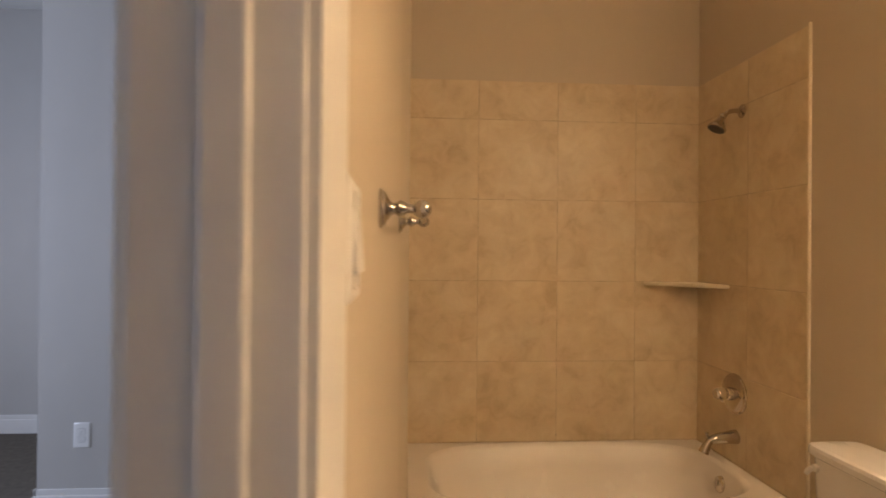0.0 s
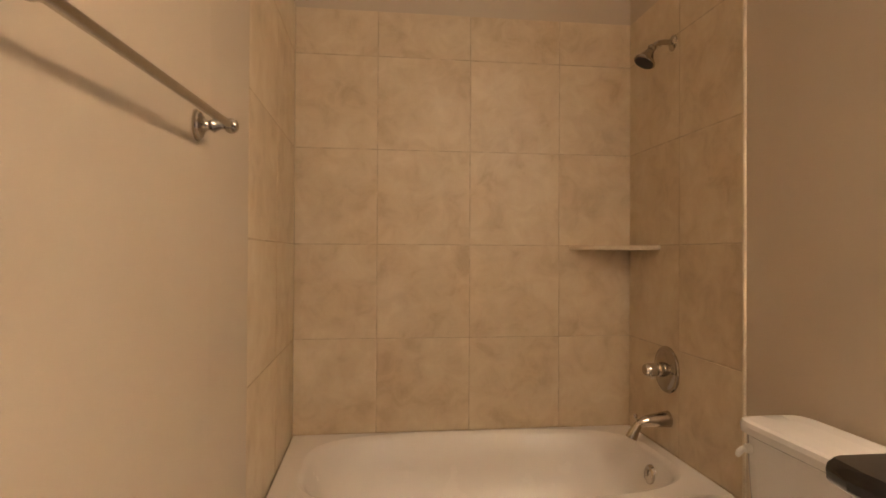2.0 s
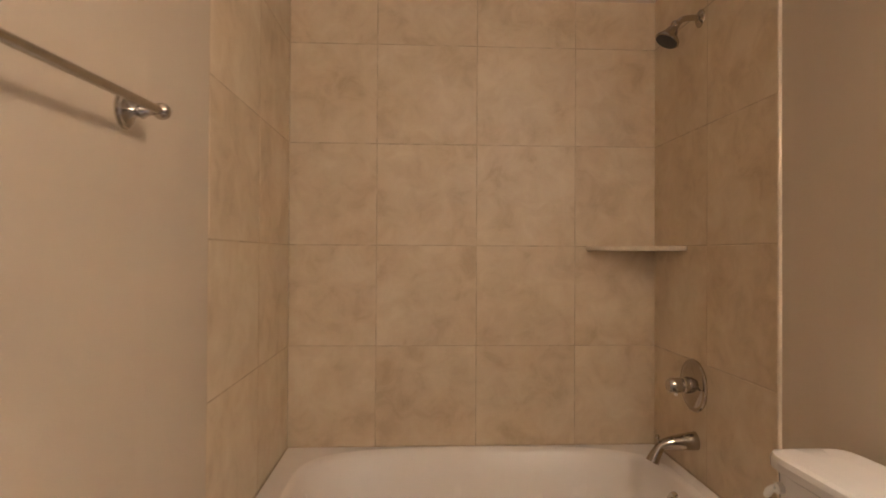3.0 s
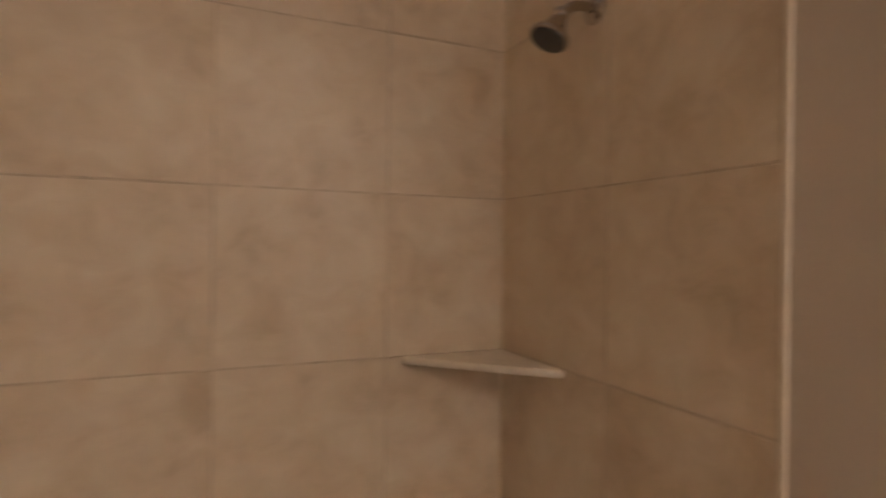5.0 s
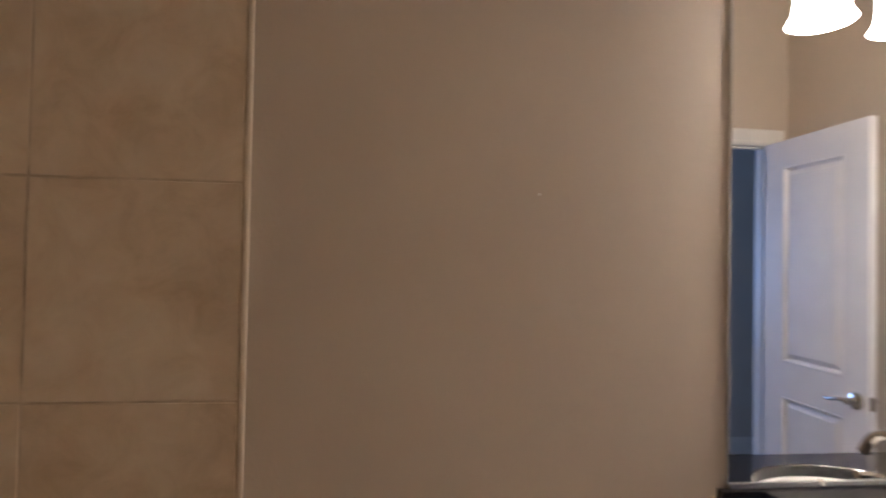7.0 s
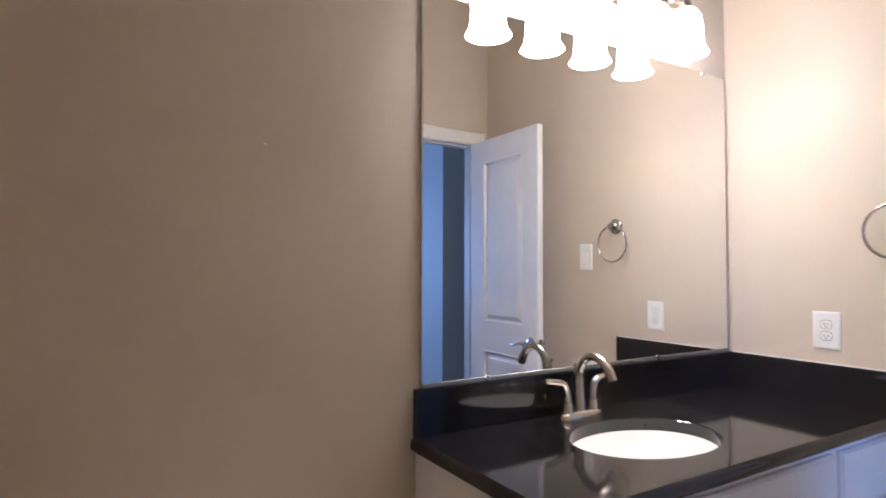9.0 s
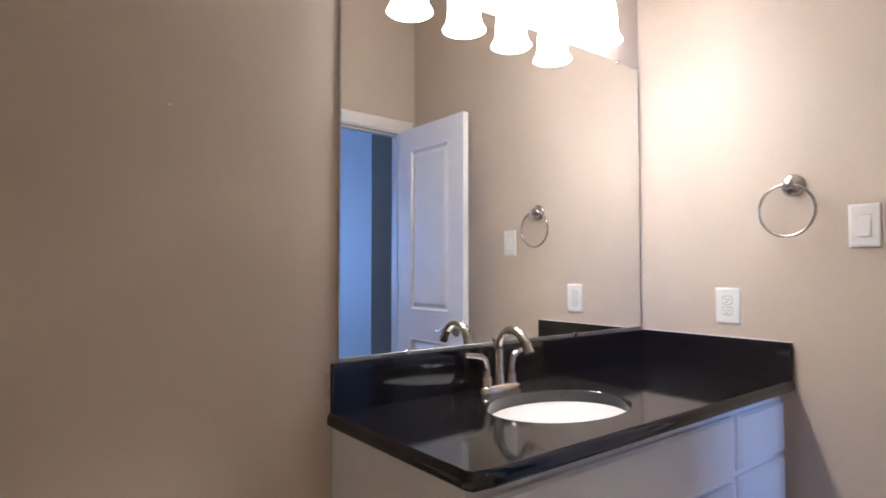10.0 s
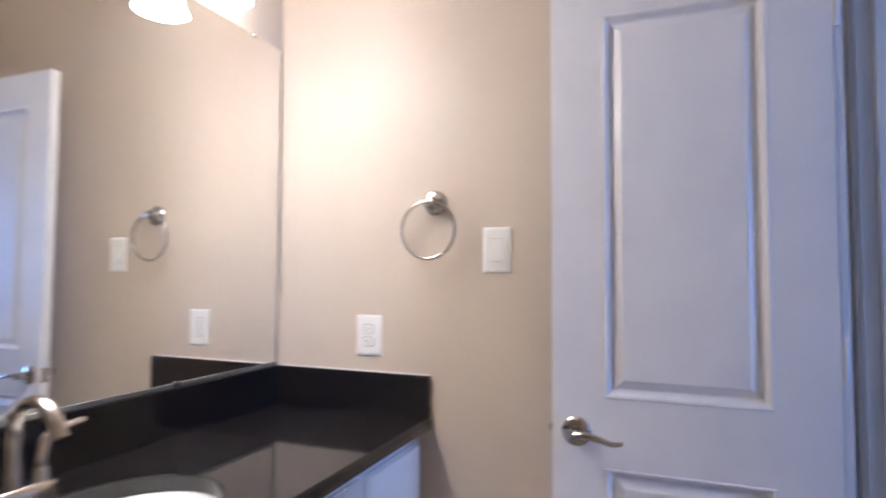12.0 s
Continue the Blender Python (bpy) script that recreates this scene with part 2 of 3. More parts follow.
def baseboard(x0, x1, y0, y1, out_of_square=False):
    bm = bmesh.new()
    box(bm, x0, x1, y0, y1, 0, 0.10, 0.003)
    dx, dy = (x1 - x0 < 0.05), (y1 - y0 < 0.05)
    k = 0.0045
    box(bm, x0 + k * dx, x1 - k * dx, y0 + k * dy, y1 - k * dy, 0.10, 0.133, 0.004)
    if out_of_square:
        skew(bm)
    structure("baseboard", bm, M_TRIM, "white painted moulded baseboard", "baseboard")


baseboard(-1.84, XO - 0.005, 2.816, 2.83)
baseboard(-1.854, -1.84, 2.816, 4.15)
baseboard(-4.5, -1.854, 4.136, 4.15)
baseboard(-4.5, -1.5, -0.94, -0.926)
baseboard(-1.5, -1.486, -2.48, -0.926)
baseboard(XL, XL + 0.014, DY1 + 0.09, 1.95, True)
baseboard(-0.04, 0.95, YT, YT + 0.014)
baseboard(XR - 0.014, XR, 1.04, 1.95)

# doorway: jambs, stop, moulded casings
frame_ob = thing("doorway_frame", (-0.1, DY1, 0), "white painted wooden door frame with moulded casing", "door frame")
tagged(frame_ob, kind="structure")
part("jamb", skew(boxed(XO, XL, DY1, DY1 + 0.018, 0, DZ, 0.002)), M_TRIM, frame_ob)
part("jamb", skew(boxed(XO, XL, DY0 - 0.018, DY0, 0, DZ, 0.002)), M_TRIM, frame_ob)
part("head_jamb", skew(boxed(XO, XL, DY0 - 0.018, DY1 + 0.018, DZ, DZ + 0.018, 0.002)), M_TRIM, frame_ob)
part("door_stop", skew(boxed(-0.093, -0.060, DY1 - 0.011, DY1, 0, DZ, 0.004)), M_TRIM, frame_ob)
part("door_stop", skew(boxed(-0.093, -0.060, DY0, DY0 + 0.011, 0, DZ, 0.004)), M_TRIM, frame_ob)
part("head_stop", skew(boxed(-0.093, -0.060, DY0 + 0.011, DY1 - 0.011, DZ - 0.011, DZ, 0.004)), M_TRIM, frame_ob)


def casing(side, y_in, y_out, z0, z1, head=False):
    """Stepped colonial casing on the face at side, inner edge thinner."""
    s = 1 if side == XL else -1
    prof = ((0.0, 0.009), (0.18, 0.012), (0.22, 0.010), (0.5, 0.015), (0.85, 0.019), (0.93, 0.019), (1.0, 0.014))
    bm = bmesh.new()
    if head:
        ring = lambda y: [Vector((side, y, z0))] + [Vector((side + s * d, y, z0 + f * (z1 - z0))) for f, d in prof] + [Vector((side, y, z1))]
        loft(bm, [ring(y_in), ring(y_out)], True, True)
    else:
        ring = lambda z: [Vector((side, y_in, z))] + [Vector((side + s * d, y_in + f * (y_out - y_in), z)) for f, d in prof] + [Vector((side, y_out, z))]
        loft(bm, [ring(z0), ring(z1)], True, True)
    return bm


CW = 0.062
for side in (XL, XO):
    lo = YT if side == XL else DY0 - 0.006 - CW
    part("casing", skew(casing(side, DY1 + 0.006, DY1 + 0.006 + CW, 0, DZ + 0.006)), M_TRIM, frame_ob)
    part("casing", skew(casing(side, DY0 - 0.006, max(lo + 0.001, DY0 - 0.006 - CW), 0, DZ + 0.006)), M_TRIM, frame_ob)
    part("head_casing", skew(casing(side, max(lo + 0.001, DY0 - 0.006 - CW), DY1 + 0.006 + CW, DZ + 0.006, DZ + 0.082, True)), M_TRIM, frame_ob)
part("strike_plate", skew(boxed(-0.056, -0.030, DY1 - 0.0015, DY1 + 0.001, 0.87, 0.93, 0.0005)), M_NICKEL, frame_ob, "nickel strike plate")

# ---- tiled tub surround ----
ROWS_Z = (0.352, 0.765, 1.18, 1.60, 2.012, 2.214)
COLS_X = (-0.009, 0.349, 0.763, 1.178, 1.524)
COLS_Y = (1.957, 2.343, 2.776)
FACE_L, FACE_B, FACE_R = -0.010, 2.776, 1.518
surround = thing("tile_surround", (0.76, 2.78, 0.36), "beige mottled ceramic tile surround over the bathtub", "tile surround")
tagged(surround, kind="structure")
bm = bmesh.new()
box(bm, XL, XR, FACE_B + 0.0010, YB, 0.33, 2.208)
box(bm, XL - 0.008, FACE_L - 0.0010, 1.876, FACE_B + 0.0015, 0.33, 2.208)
box(bm, FACE_R + 0.0010, XR, 1.954, FACE_B + 0.0015, 0.33, 2.208)
part("grout", bm, M_GROUT, surround, "sandy beige grout")
G = 0.0019
jit = random.Random(4)
for r0, r1 in zip(ROWS_Z, ROWS_Z[1:]):
    for c0, c1 in zip(COLS_X, COLS_X[1:]):
        d = jit.uniform(-0.0008, 0.0008)
        part("tile", boxed(c0 + G, c1 - G, FACE_B + d, FACE_B + 0.008, r0 + G, r1 - G, 0.0015, 1), M_TILE, surround)
    for c0, c1 in zip(COLS_Y, COLS_Y[1:]):
        d = jit.uniform(-0.0008, 0.0008)
        part("tile", boxed(FACE_R + d, FACE_R + 0.0055, c0 + G, c1 - G, r0 + G, r1 - G, 0.0015, 1), M_TILE, surround)
        d = jit.uniform(-0.0008, 0.0008)
        part("tile", boxed(FACE_L - 0.008, FACE_L + d, (1.878 if c0 < 2 else c0) + G, c1 - G, r0 + G, r1 - G, 0.0015, 1), M_TILE, surround)
part("edge_trim", boxed(FACE_R - 0.006, XR - 0.0005, 1.9435, 1.9535, 0.33, 2.220, 0.004), M_CAULK, surround, "pale cream bullnose edge strip")
bm = bmesh.new()
loft(bm, [[Vector((XL + lean(1.60) - 0.001, 1.60, z)), Vector((FACE_L - 0.0005, 1.872, z)), Vector((FACE_L - 0.0005, 1.8755, z)), Vector((XL - 0.012, 1.8755, z))] for z in (0.0, 2.220)], True, True)
part("edge_trim", bm, M_WALL, surround, "painted plaster return beside the tiles")

# corner shelf
bm = bmesh.new()
z0, z1 = 1.162, 1.180
pts = [(1.517, 2.775), (1.228, 2.775), (1.222, 2.768), (1.226, 2.757), (1.500, 2.482), (1.511, 2.478), (1.517, 2.484)]
loft(bm, [[Vector((x + (0.003 if x < 1.5 else 0), y + (0.003 if y < 2.75 else 0), z0)) for x, y in pts], [Vector((x, y, z0 + 0.004)) for x, y in pts],
          [Vector((x, y, z1 - 0.004)) for x, y in pts], [Vector((x + (0.003 if x < 1.5 else 0), y + (0.003 if y < 2.75 else 0), z1)) for x, y in pts]], True, True)
tagged(mesh_ob("corner_shelf", bm, M_CAULK), "cream triangular corner shelf fixed to the tiles", "shelf")

# ---- bathtub ----
tub = thing("bathtub", (0.76, 2.37, 0), "white enamelled alcove bathtub between tiled walls", "bathtub")
TX0, TX1, TY0, TY1, RIM = -0.0095, 1.517, 1.985, 2.775, 0.352
cx, cy = 0.77, 2.385
bm = bmesh.new()
rings = [rect_ring(TX0, TX1, TY0, TY1, 0.0, cx, cy), rect_ring(TX0, TX1, TY0, TY1, RIM - 0.02, cx, cy), rect_ring(TX0 + 0.002, TX1 - 0.002, TY0 + 0.006, TY1 - 0.002, RIM - 0.006, cx, cy),
         rect_ring(TX0 + 0.006, TX1 - 0.006, TY0 + 0.02, TY1 - 0.006, RIM, cx, cy),
         oval(cx, cy + 0.007, 0.695, 0.362, RIM + 0.001, 3.6), oval(cx, cy + 0.007, 0.683, 0.351, RIM - 0.004, 3.6), oval(cx, cy + 0.007, 0.673, 0.341, RIM - 0.018, 3.5),
         oval(cx + 0.01, cy + 0.010, 0.648, 0.305, RIM - 0.10, 3.4), oval(cx + 0.015, cy + 0.006, 0.612, 0.275, RIM - 0.22, 3.2), oval(cx + 0.02, cy, 0.555, 0.225, RIM - 0.29, 3.0), oval(cx + 0.02, cy, 0.42, 0.14, 0.05, 2.8)]
loft(bm, rings, False, True)
part("tub_shell", bm, M_ACRYLIC, tub)
bm = bmesh.new()
lathe(bm, ((0.0, 0.014), (0.030, 0.013), (0.036, 0.009), (0.039, 0.0), (0.0, -0.002)), pose(1.432, 2.40, 0.268, 0, -82, 0), 28)
ovf = part("overflow_plate", bm, M_CHROME, tub, "round chrome overflow plate")
bm = bmesh.new()
box(bm, 1.412, 1.421, 2.396, 2.404, 0.262, 0.290, 0.003)
part("trip_lever", bm, M_CHROME, ovf)

# ---- shower fittings ----
shower = thing("wall_shower", (1.518, 2.39, 1.987), "brushed nickel shower head on a bent arm", "shower head")
bm = bmesh.new()
lathe(bm, ((0.012, 0.0), (0.032, 0.0), (0.031, 0.004), (0.022, 0.010), (0.012, 0.014), (0.0, 0.014)), pose(1.518, 2.39, 1.987, 0, -90, 0), 24)
part("flange", bm, M_SATIN, shower)
bm = bmesh.new()
p = smooth_path([(1.518, 2.385, 1.987), (1.485, 2.385, 1.987), (1.452, 2.385, 1.981), (1.430, 2.385, 1.963)])
tube(bm, p, [0.0105] * len(p))
part("arm", bm, M_SATIN, shower)
bm = bmesh.new()
lathe(bm, ((0.0, 0.0), (0.012, 0.0), (0.016, 0.006), (0.016, 0.014), (0.012, 0.019), (0.017, 0.026), (0.022, 0.040), (0.034, 0.060), (0.042, 0.069), (0.043, 0.077), (0.040, 0.080), (0.0, 0.079)),
      look((1.430, 2.385, 1.970), (1.389, 2.385, 1.893)) @ pose(0, 0, 0, 180), 28)
hd = part("spray_head", bm, M_SATIN, shower)
bm = bmesh.new()
lathe(bm, ((0.0, 0.0), (0.037, 0.0), (0.037, 0.003), (0.0, 0.004)), look((1.430, 2.385, 1.970), (1.389, 2.385, 1.893)) @ pose(0, 0, -0.0795, 180), 28)
part("nozzle_face", bm, M_SLOT, hd, "dark spray face")

valve = thing("shower_valve", (1.518, 2.43, 0.677), "brushed nickel shower valve with round plate and lever", "faucet")
bm = bmesh.new()
lathe(bm, ((0.0, 0.0), (0.094, 0.0), (0.095, 0.005), (0.091, 0.010), (0.084, 0.010), (0.078, 0.013), (0.060, 0.019), (0.042, 0.022), (0.0, 0.022)), pose(1.5185, 2.43, 0.677, 0, -90, 0), 36)
part("escutcheon", bm, M_SATIN, valve)
bm = bmesh.new()
lathe(bm, ((0.0, 0.01), (0.031, 0.01), (0.029, 0.040), (0.024, 0.044), (0.024, 0.050), (0.027, 0.054), (0.026, 0.088), (0.021, 0.098), (0.0, 0.099)), pose(1.518, 2.43, 0.677, 0, -90, 0), 28)
part("handle", bm, M_SATIN, valve)
bm = bmesh.new()
tube(bm, [(1.440, 2.43, 0.672), (1.436, 2.41, 0.663), (1.430, 2.385, 0.655)], [0.008, 0.007, 0.006])
part("lever", bm, M_SATIN, valve)

spout = thing("tub_spout", (1.518, 2.42, 0.48), "brushed nickel tub spout with diverter knob", "faucet")
bm = bmesh.new()
p = smooth_path([(1.518, 2.42, 0.480), (1.47, 2.42, 0.477), (1.425, 2.42, 0.473), (1.393, 2.42, 0.464), (1.374, 2.42, 0.437), (1.360, 2.42, 0.408)])
n = len(p)
tube(bm, p, [0.033 - 0.016 * min(1, i / (n * 0.58)) + 0.022 * max(0, (i - n * 0.66) / n) for i in range(n)], 20)
part("spout_body", bm, M_SATIN, spout)
bm = bmesh.new()
lathe(bm, ((0.0, 0), (0.004, 0), (0.004, 0.018), (0.008, 0.022), (0.008, 0.028), (0.005, 0.032), (0.0, 0.032)), pose(1.384, 2.42, 0.472, 0, -15, 0), 16)
part("diverter_knob", bm, M_SATIN, spout)

# ---- toilet ----
toilet = thing("toilet", (1.3, 1.445, 0), "white porcelain toilet with a two-piece tank", "toilet")
TC = 1.466
bm = bmesh.new()
loft(bm, [oval(1.409, TC, 0.082, 0.195, 0.37, 5), oval(1.409, TC, 0.088, 0.205, 0.42, 5), oval(1.409, TC, 0.091, 0.212, 0.60, 7), oval(1.409, TC, 0.092, 0.214, 0.667, 7)], True, True)
part("tank", bm, M_PORC, toilet)
bm = bmesh.new()
loft(bm, [oval(1.405, TC, 0.093, 0.216, 0.668, 7), oval(1.405, TC, 0.101, 0.226, 0.674, 7), oval(1.405, TC, 0.102, 0.227, 0.692, 7), oval(1.405, TC, 0.098, 0.223, 0.703, 7), oval(1.405, TC, 0.088, 0.21, 0.707, 7), oval(1.405, TC, 0.035, 0.15, 0.709, 5)], True, True)
part("tank_lid", bm, M_PORC, toilet)
bm = bmesh.new()
loft(bm, [oval(1.12, TC, 0.22, 0.115, 0.0, 2.6), oval(1.12, TC, 0.21, 0.105, 0.06, 2.6), oval(1.11, TC, 0.20, 0.10, 0.18, 2.4), oval(1.08, TC, 0.24, 0.16, 0.32, 2.3), oval(1.07, TC, 0.255, 0.182, 0.385, 2.3),
          oval(1.07, TC, 0.25, 0.177, 0.395, 2.3), oval(1.06, TC, 0.19, 0.13, 0.393, 2.3), oval(1.07, TC, 0.15, 0.10, 0.30, 2.2), oval(1.09, TC, 0.07, 0.06, 0.24, 2)], True, True)
box(bm, 1.27, 1.46, TC - 0.11, TC + 0.11, 0.30, 0.372, 0.02)
part("bowl", bm, M_PORC, toilet)
bm = bmesh.new()
loft(bm, [oval(1.07, TC, 0.252, 0.18, 0.397, 2.3), oval(1.07, TC, 0.256, 0.184, 0.408, 2.3), oval(1.07, TC, 0.25, 0.178, 0.416, 2.3), oval(1.07, TC, 0.16, 0.11, 0.416, 2.3)], True, True)
part("seat", bm, M_PLATE, toilet)
bm = bmesh.new()
loft(bm, [oval(1.075, TC, 0.25, 0.178, 0.418, 2.3), oval(1.075, TC, 0.254, 0.182, 0.428, 2.3), oval(1.075, TC, 0.24, 0.17, 0.437, 2.3), oval(1.075, TC, 0.12, 0.08, 0.440, 2.3)], True, True)
part("seat_lid", bm, M_PLATE, toilet)
bm = bmesh.new()
lathe(bm, ((0, 0), (0.013, 0), (0.012, 0.012), (0.0, 0.013)), pose(1.319, 1.640, 0.634, 0, -90, 0), 16)
tube(bm, [(1.308, 1.642, 0.634), (1.304, 1.649, 0.630), (1.302, 1.659, 0.619), (1.302, 1.667, 0.608)], [0.007, 0.008, 0.009, 0.007])
part("flush_lever", bm, M_PLATE, toilet, "white flush lever")

# ---- towel bar ----
POST = ((0.0, 0.0), (0.034, 0.0), (0.034, 0.004), (0.030, 0.006), (0.029, 0.010), (0.022, 0.013), (0.013, 0.019), (0.009, 0.026), (0.012, 0.031), (0.0155, 0.036), (0.012, 0.042), (0.008, 0.050), (0.008, 0.058))
bar = thing("towel_bar", (XL + lean(1.18), 1.18, 1.40), "brushed nickel towel bar on turned wall posts", "towel bar")
for y, z in ((0.847, 1.400), (1.525, 1.414)):
    bm = bmesh.new()
    ball = tuple((0.0165 * math.sin(a), 0.072 - 0.0165 * math.cos(a)) for a in np.linspace(0.5, math.pi, 9))
    lathe(bm, POST + ball, pose(XL + lean(y), y, z, 0, 90, 0), 28)
    part("post", bm, M_NICKEL, bar)
bm = bmesh.new()
tube(bm, [(XL + lean(0.847) + 0.072, 0.847, 1.400), (XL + lean(1.525) + 0.072, 1.525, 1.414)], [0.0085, 0.0085], 18)
part("rail", bm, M_NICKEL, bar)

# ---- wall plates ----


def wall_plate(name, m, w, h, kind, label, category):
    """Plate lying in its local xy plane with z out of the wall."""
    t = thing(name, m.translation, label, category)

    def put(nm, bm, material, parent, lb=""):
        bm.transform(m)
        return part(nm, bm, material, parent, lb)
    bm = bmesh.new()
    a, b = w / 2, h / 2
    loft(bm, [[Vector(q) for q in ((-a + i, -b + i, z), (a - i, -b + i, z), (a - i, b - i, z), (-a + i, b - i, z))] for i, z in ((0, 0), (0, 0.003), (0.003, 0.0055), (0.009, 0.0065))], True, True)
    put("plate", bm, M_PLATE, t)
    xs = (0.0,) if kind != "double" else (-0.023, 0.023)
    for x in xs:
        if kind == "outlet":
            for y in (-0.0195, 0.0195):
                bm = bmesh.new()
                loft(bm, [oval(x, y, 0.0172, 0.0145, z, 3.2, 24) for z in (0.005, 0.0085)], True, True)
                f = put("socket", bm, M_PLATE, t)
                # grey rim drawn as the shaded gap round the socket
                bm = bmesh.new()
                loft(bm, [oval(x, y, 0.0190, 0.0163, z, 3.2, 24) for z in (0.004, 0.0070)], True, True)
                put("socket_gap", bm, M_GAP, f)
                # slots and ground hole: solid dark pieces, coloured as the shade inside them
                for dx, s in ((-0.006, 0.0038), (0.006, 0.003)):
                    put("slot", boxed(x + dx - 0.0011, x + dx + 0.0011, y + 0.002 - s, y + 0.002 + s, 0.0075, 0.0089), M_SLOT, f)
                bm = bmesh.new()
                loft(bm, [oval(x, y - 0.0075, 0.0024, 0.0024, z, 2, 12) for z in (0.0075, 0.0089)], True, True)
                put("ground_hole", bm, M_SLOT, f)
            ys = (0.0,)
        else:
            # solid grey border in place of the shadow line round the rocker
            put("rocker_gap", boxed(x - 0.0171, x + 0.0171, -0.0341, 0.0341, 0.004, 0.0067), M_GAP, t)
            bm = bmesh.new()
            a, b = 0.0163, 0.0333
            loft(bm, [[Vector(q) for q in ((x - a, -b, z0), (x + a, -b, z0), (x + a, b, z1), (x - a, b, z1))] for z0, z1 in ((0.004, 0.004), (0.0125, 0.0075))], True, True)
            put("rocker", bm, M_PLATE, t)
            ys = (-0.048, 0.048)
        for y in ys:
            bm = bmesh.new()
            lathe(bm, ((0, 0.005), (0.0028, 0.005), (0.0028, 0.0072), (0, 0.0075)), pose(x, y, 0), 12)
            put("screw", bm, M_PLATE, t)
    return t


SOUTH = lambda x, z: Matrix.Translation((x, YT, z)) @ Matrix(((-1, 0, 0, 0), (0, 0, 1, 0), (0, 1, 0, 0), (0, 0, 0, 1)))
WEST = lambda y, z: Matrix.Translation((XL + lean(y), y, z)) @ Matrix(((0, 0, 1, 0), (-1, 0, 0, 0), (0, 1, 0, 0), (0, 0, 0, 1)))
wall_plate("light_switch", SOUTH(0.747, 1.367), 0.084, 0.134, "single", "white single rocker light switch on beige wall", "light switch")
wall_plate("power_outlet", SOUTH(1.168, 1.101), 0.086, 0.128, "outlet", "white duplex power outlet above the black backsplash", "outlet")
wall_plate("double_light_switch", WEST(0.482, 1.338), 0.127, 0.127, "double", "white double rocker light switch beside the doorway", "light switch")
wall_plate("bedroom_outlet", Matrix.Translation((-1.625, 2.83, 0.397)) @ Matrix(((1, 0, 0, 0), (0, 0, -1, 0), (0, 1, 0, 0), (0, 0, 0, 1))), 0.080, 0.124, "outlet", "white duplex power outlet on the bedroom wall", "outlet")
wall_plate("hall_outlet", Matrix.Translation((-2.7, -0.94, 0.42)) @ Matrix(((-1, 0, 0, 0), (0, 0, 1, 0), (0, 1, 0, 0), (0, 0, 0, 1))), 0.080, 0.124, "outlet", "white duplex power outlet on the hall wall", "outlet")

# ---- towel ring ----
ring = thing("towel_ring", (0.943, YT, 1.513), "brushed nickel towel ring hanging from a round post", "towel ring")
bm = bmesh.new()
lathe(bm, ((0.0, 0.0), (0.038, 0.0), (0.038, 0.004), (0.034, 0.007), (0.031, 0.014), (0.019, 0.018), (0.012, 0.026), (0.014, 0.034), (0.016, 0.042), (0.013, 0.049), (0.0, 0.052)), pose(0.943, YT, 1.513, -90, 0, 0), 28)
part("post", bm, M_NICKEL, ring)
bm = bmesh.new()
R, r, n, k = 0.086, 0.0050, 56, 12
c = Vector((0.952, YT + 0.040, 1.513 - R + 0.001))
rings = []
for i in range(n + 1):
    a = 2 * math.pi * i / n
    d = Vector((math.cos(a), 0, math.sin(a)))
    rings.append([c + d * (R + r * math.cos(2 * math.pi * j / k)) + Vector((0, r * math.sin(2 * math.pi * j / k), 0)) for j in range(k)])
loft(bm, rings)
bmesh.ops.remove_doubles(bm, verts=bm.verts, dist=1e-5)
part("ring", bm, M_NICKEL, ring)

# ---- vanity ----
CT, CTH = 0.862, 0.036
VY0, VY1, VX = YT, 0.968, 0.974
van = thing("vanity_cabinet", (1.25, 0.27, 0), "white painted vanity cabinet under a black granite top", "cabinet")
bm = bmesh.new()
box(bm, VX + 0.02, XR, VY0, VY1, 0.10, CT - CTH, 0.001)
box(bm, VX + 0.08, XR, VY0, VY1, 0.0, 0.10)
part("body", bm, M_CAB, van)


def slab(name, y0, y1, z0, z1):
    """Overlay front with a stepped edge."""
    bm = bmesh.new()
    ring = lambda i, x: [Vector((x, y0 + i, z0 + i)), Vector((x, y1 - i, z0 + i)), Vector((x, y1 - i, z1 - i)), Vector((x, y0 + i, z1 - i))]
    loft(bm, [ring(0, VX + 0.02), ring(0, VX + 0.008), ring(0.006, VX + 0.003), ring(0.008, VX)], True, True)
    return part(name, bm, M_CAB, van)


slab("false_drawer", -0.058, 0.948, 0.622, 0.797)
for z0, z1 in ((0.632, 0.797), (0.390, 0.614), (0.135, 0.372)):
    slab("drawer", VY0 + 0.03, -0.088, z0, z1)


def panel_door(y0, y1, z0, z1):
    bm = bmesh.new()
    ring = lambda i, x: [Vector((x, y0 + i, z0 + i)), Vector((x, y1 - i, z0 + i)), Vector((x, y1 - i, z1 - i)), Vector((x, y0 + i, z1 - i))]
    loft(bm, [ring(0, VX + 0.02), ring(0, VX + 0.004), ring(0.004, VX), ring(0.055, VX), ring(0.060, VX + 0.008), ring(0.075, VX + 0.008), ring(0.095, VX + 0.002)], True, True)
    part("cabinet_door", bm, M_CAB, van)


panel_door(-0.058, 0.443, 0.135, 0.604)
panel_door(0.451, 0.948, 0.135, 0.604)

SX, SY, SA, SB = 1.216, 0.438, 0.166, 0.224
top = thing("countertop", (1.25, 0.27, CT - CTH), "polished black granite vanity top with backsplashes", "countertop")
bm = bmesh.new()
X0, X1, Y0, Y1 = 0.952, XR, YT, 0.984
NR, CR = 160, 0.030


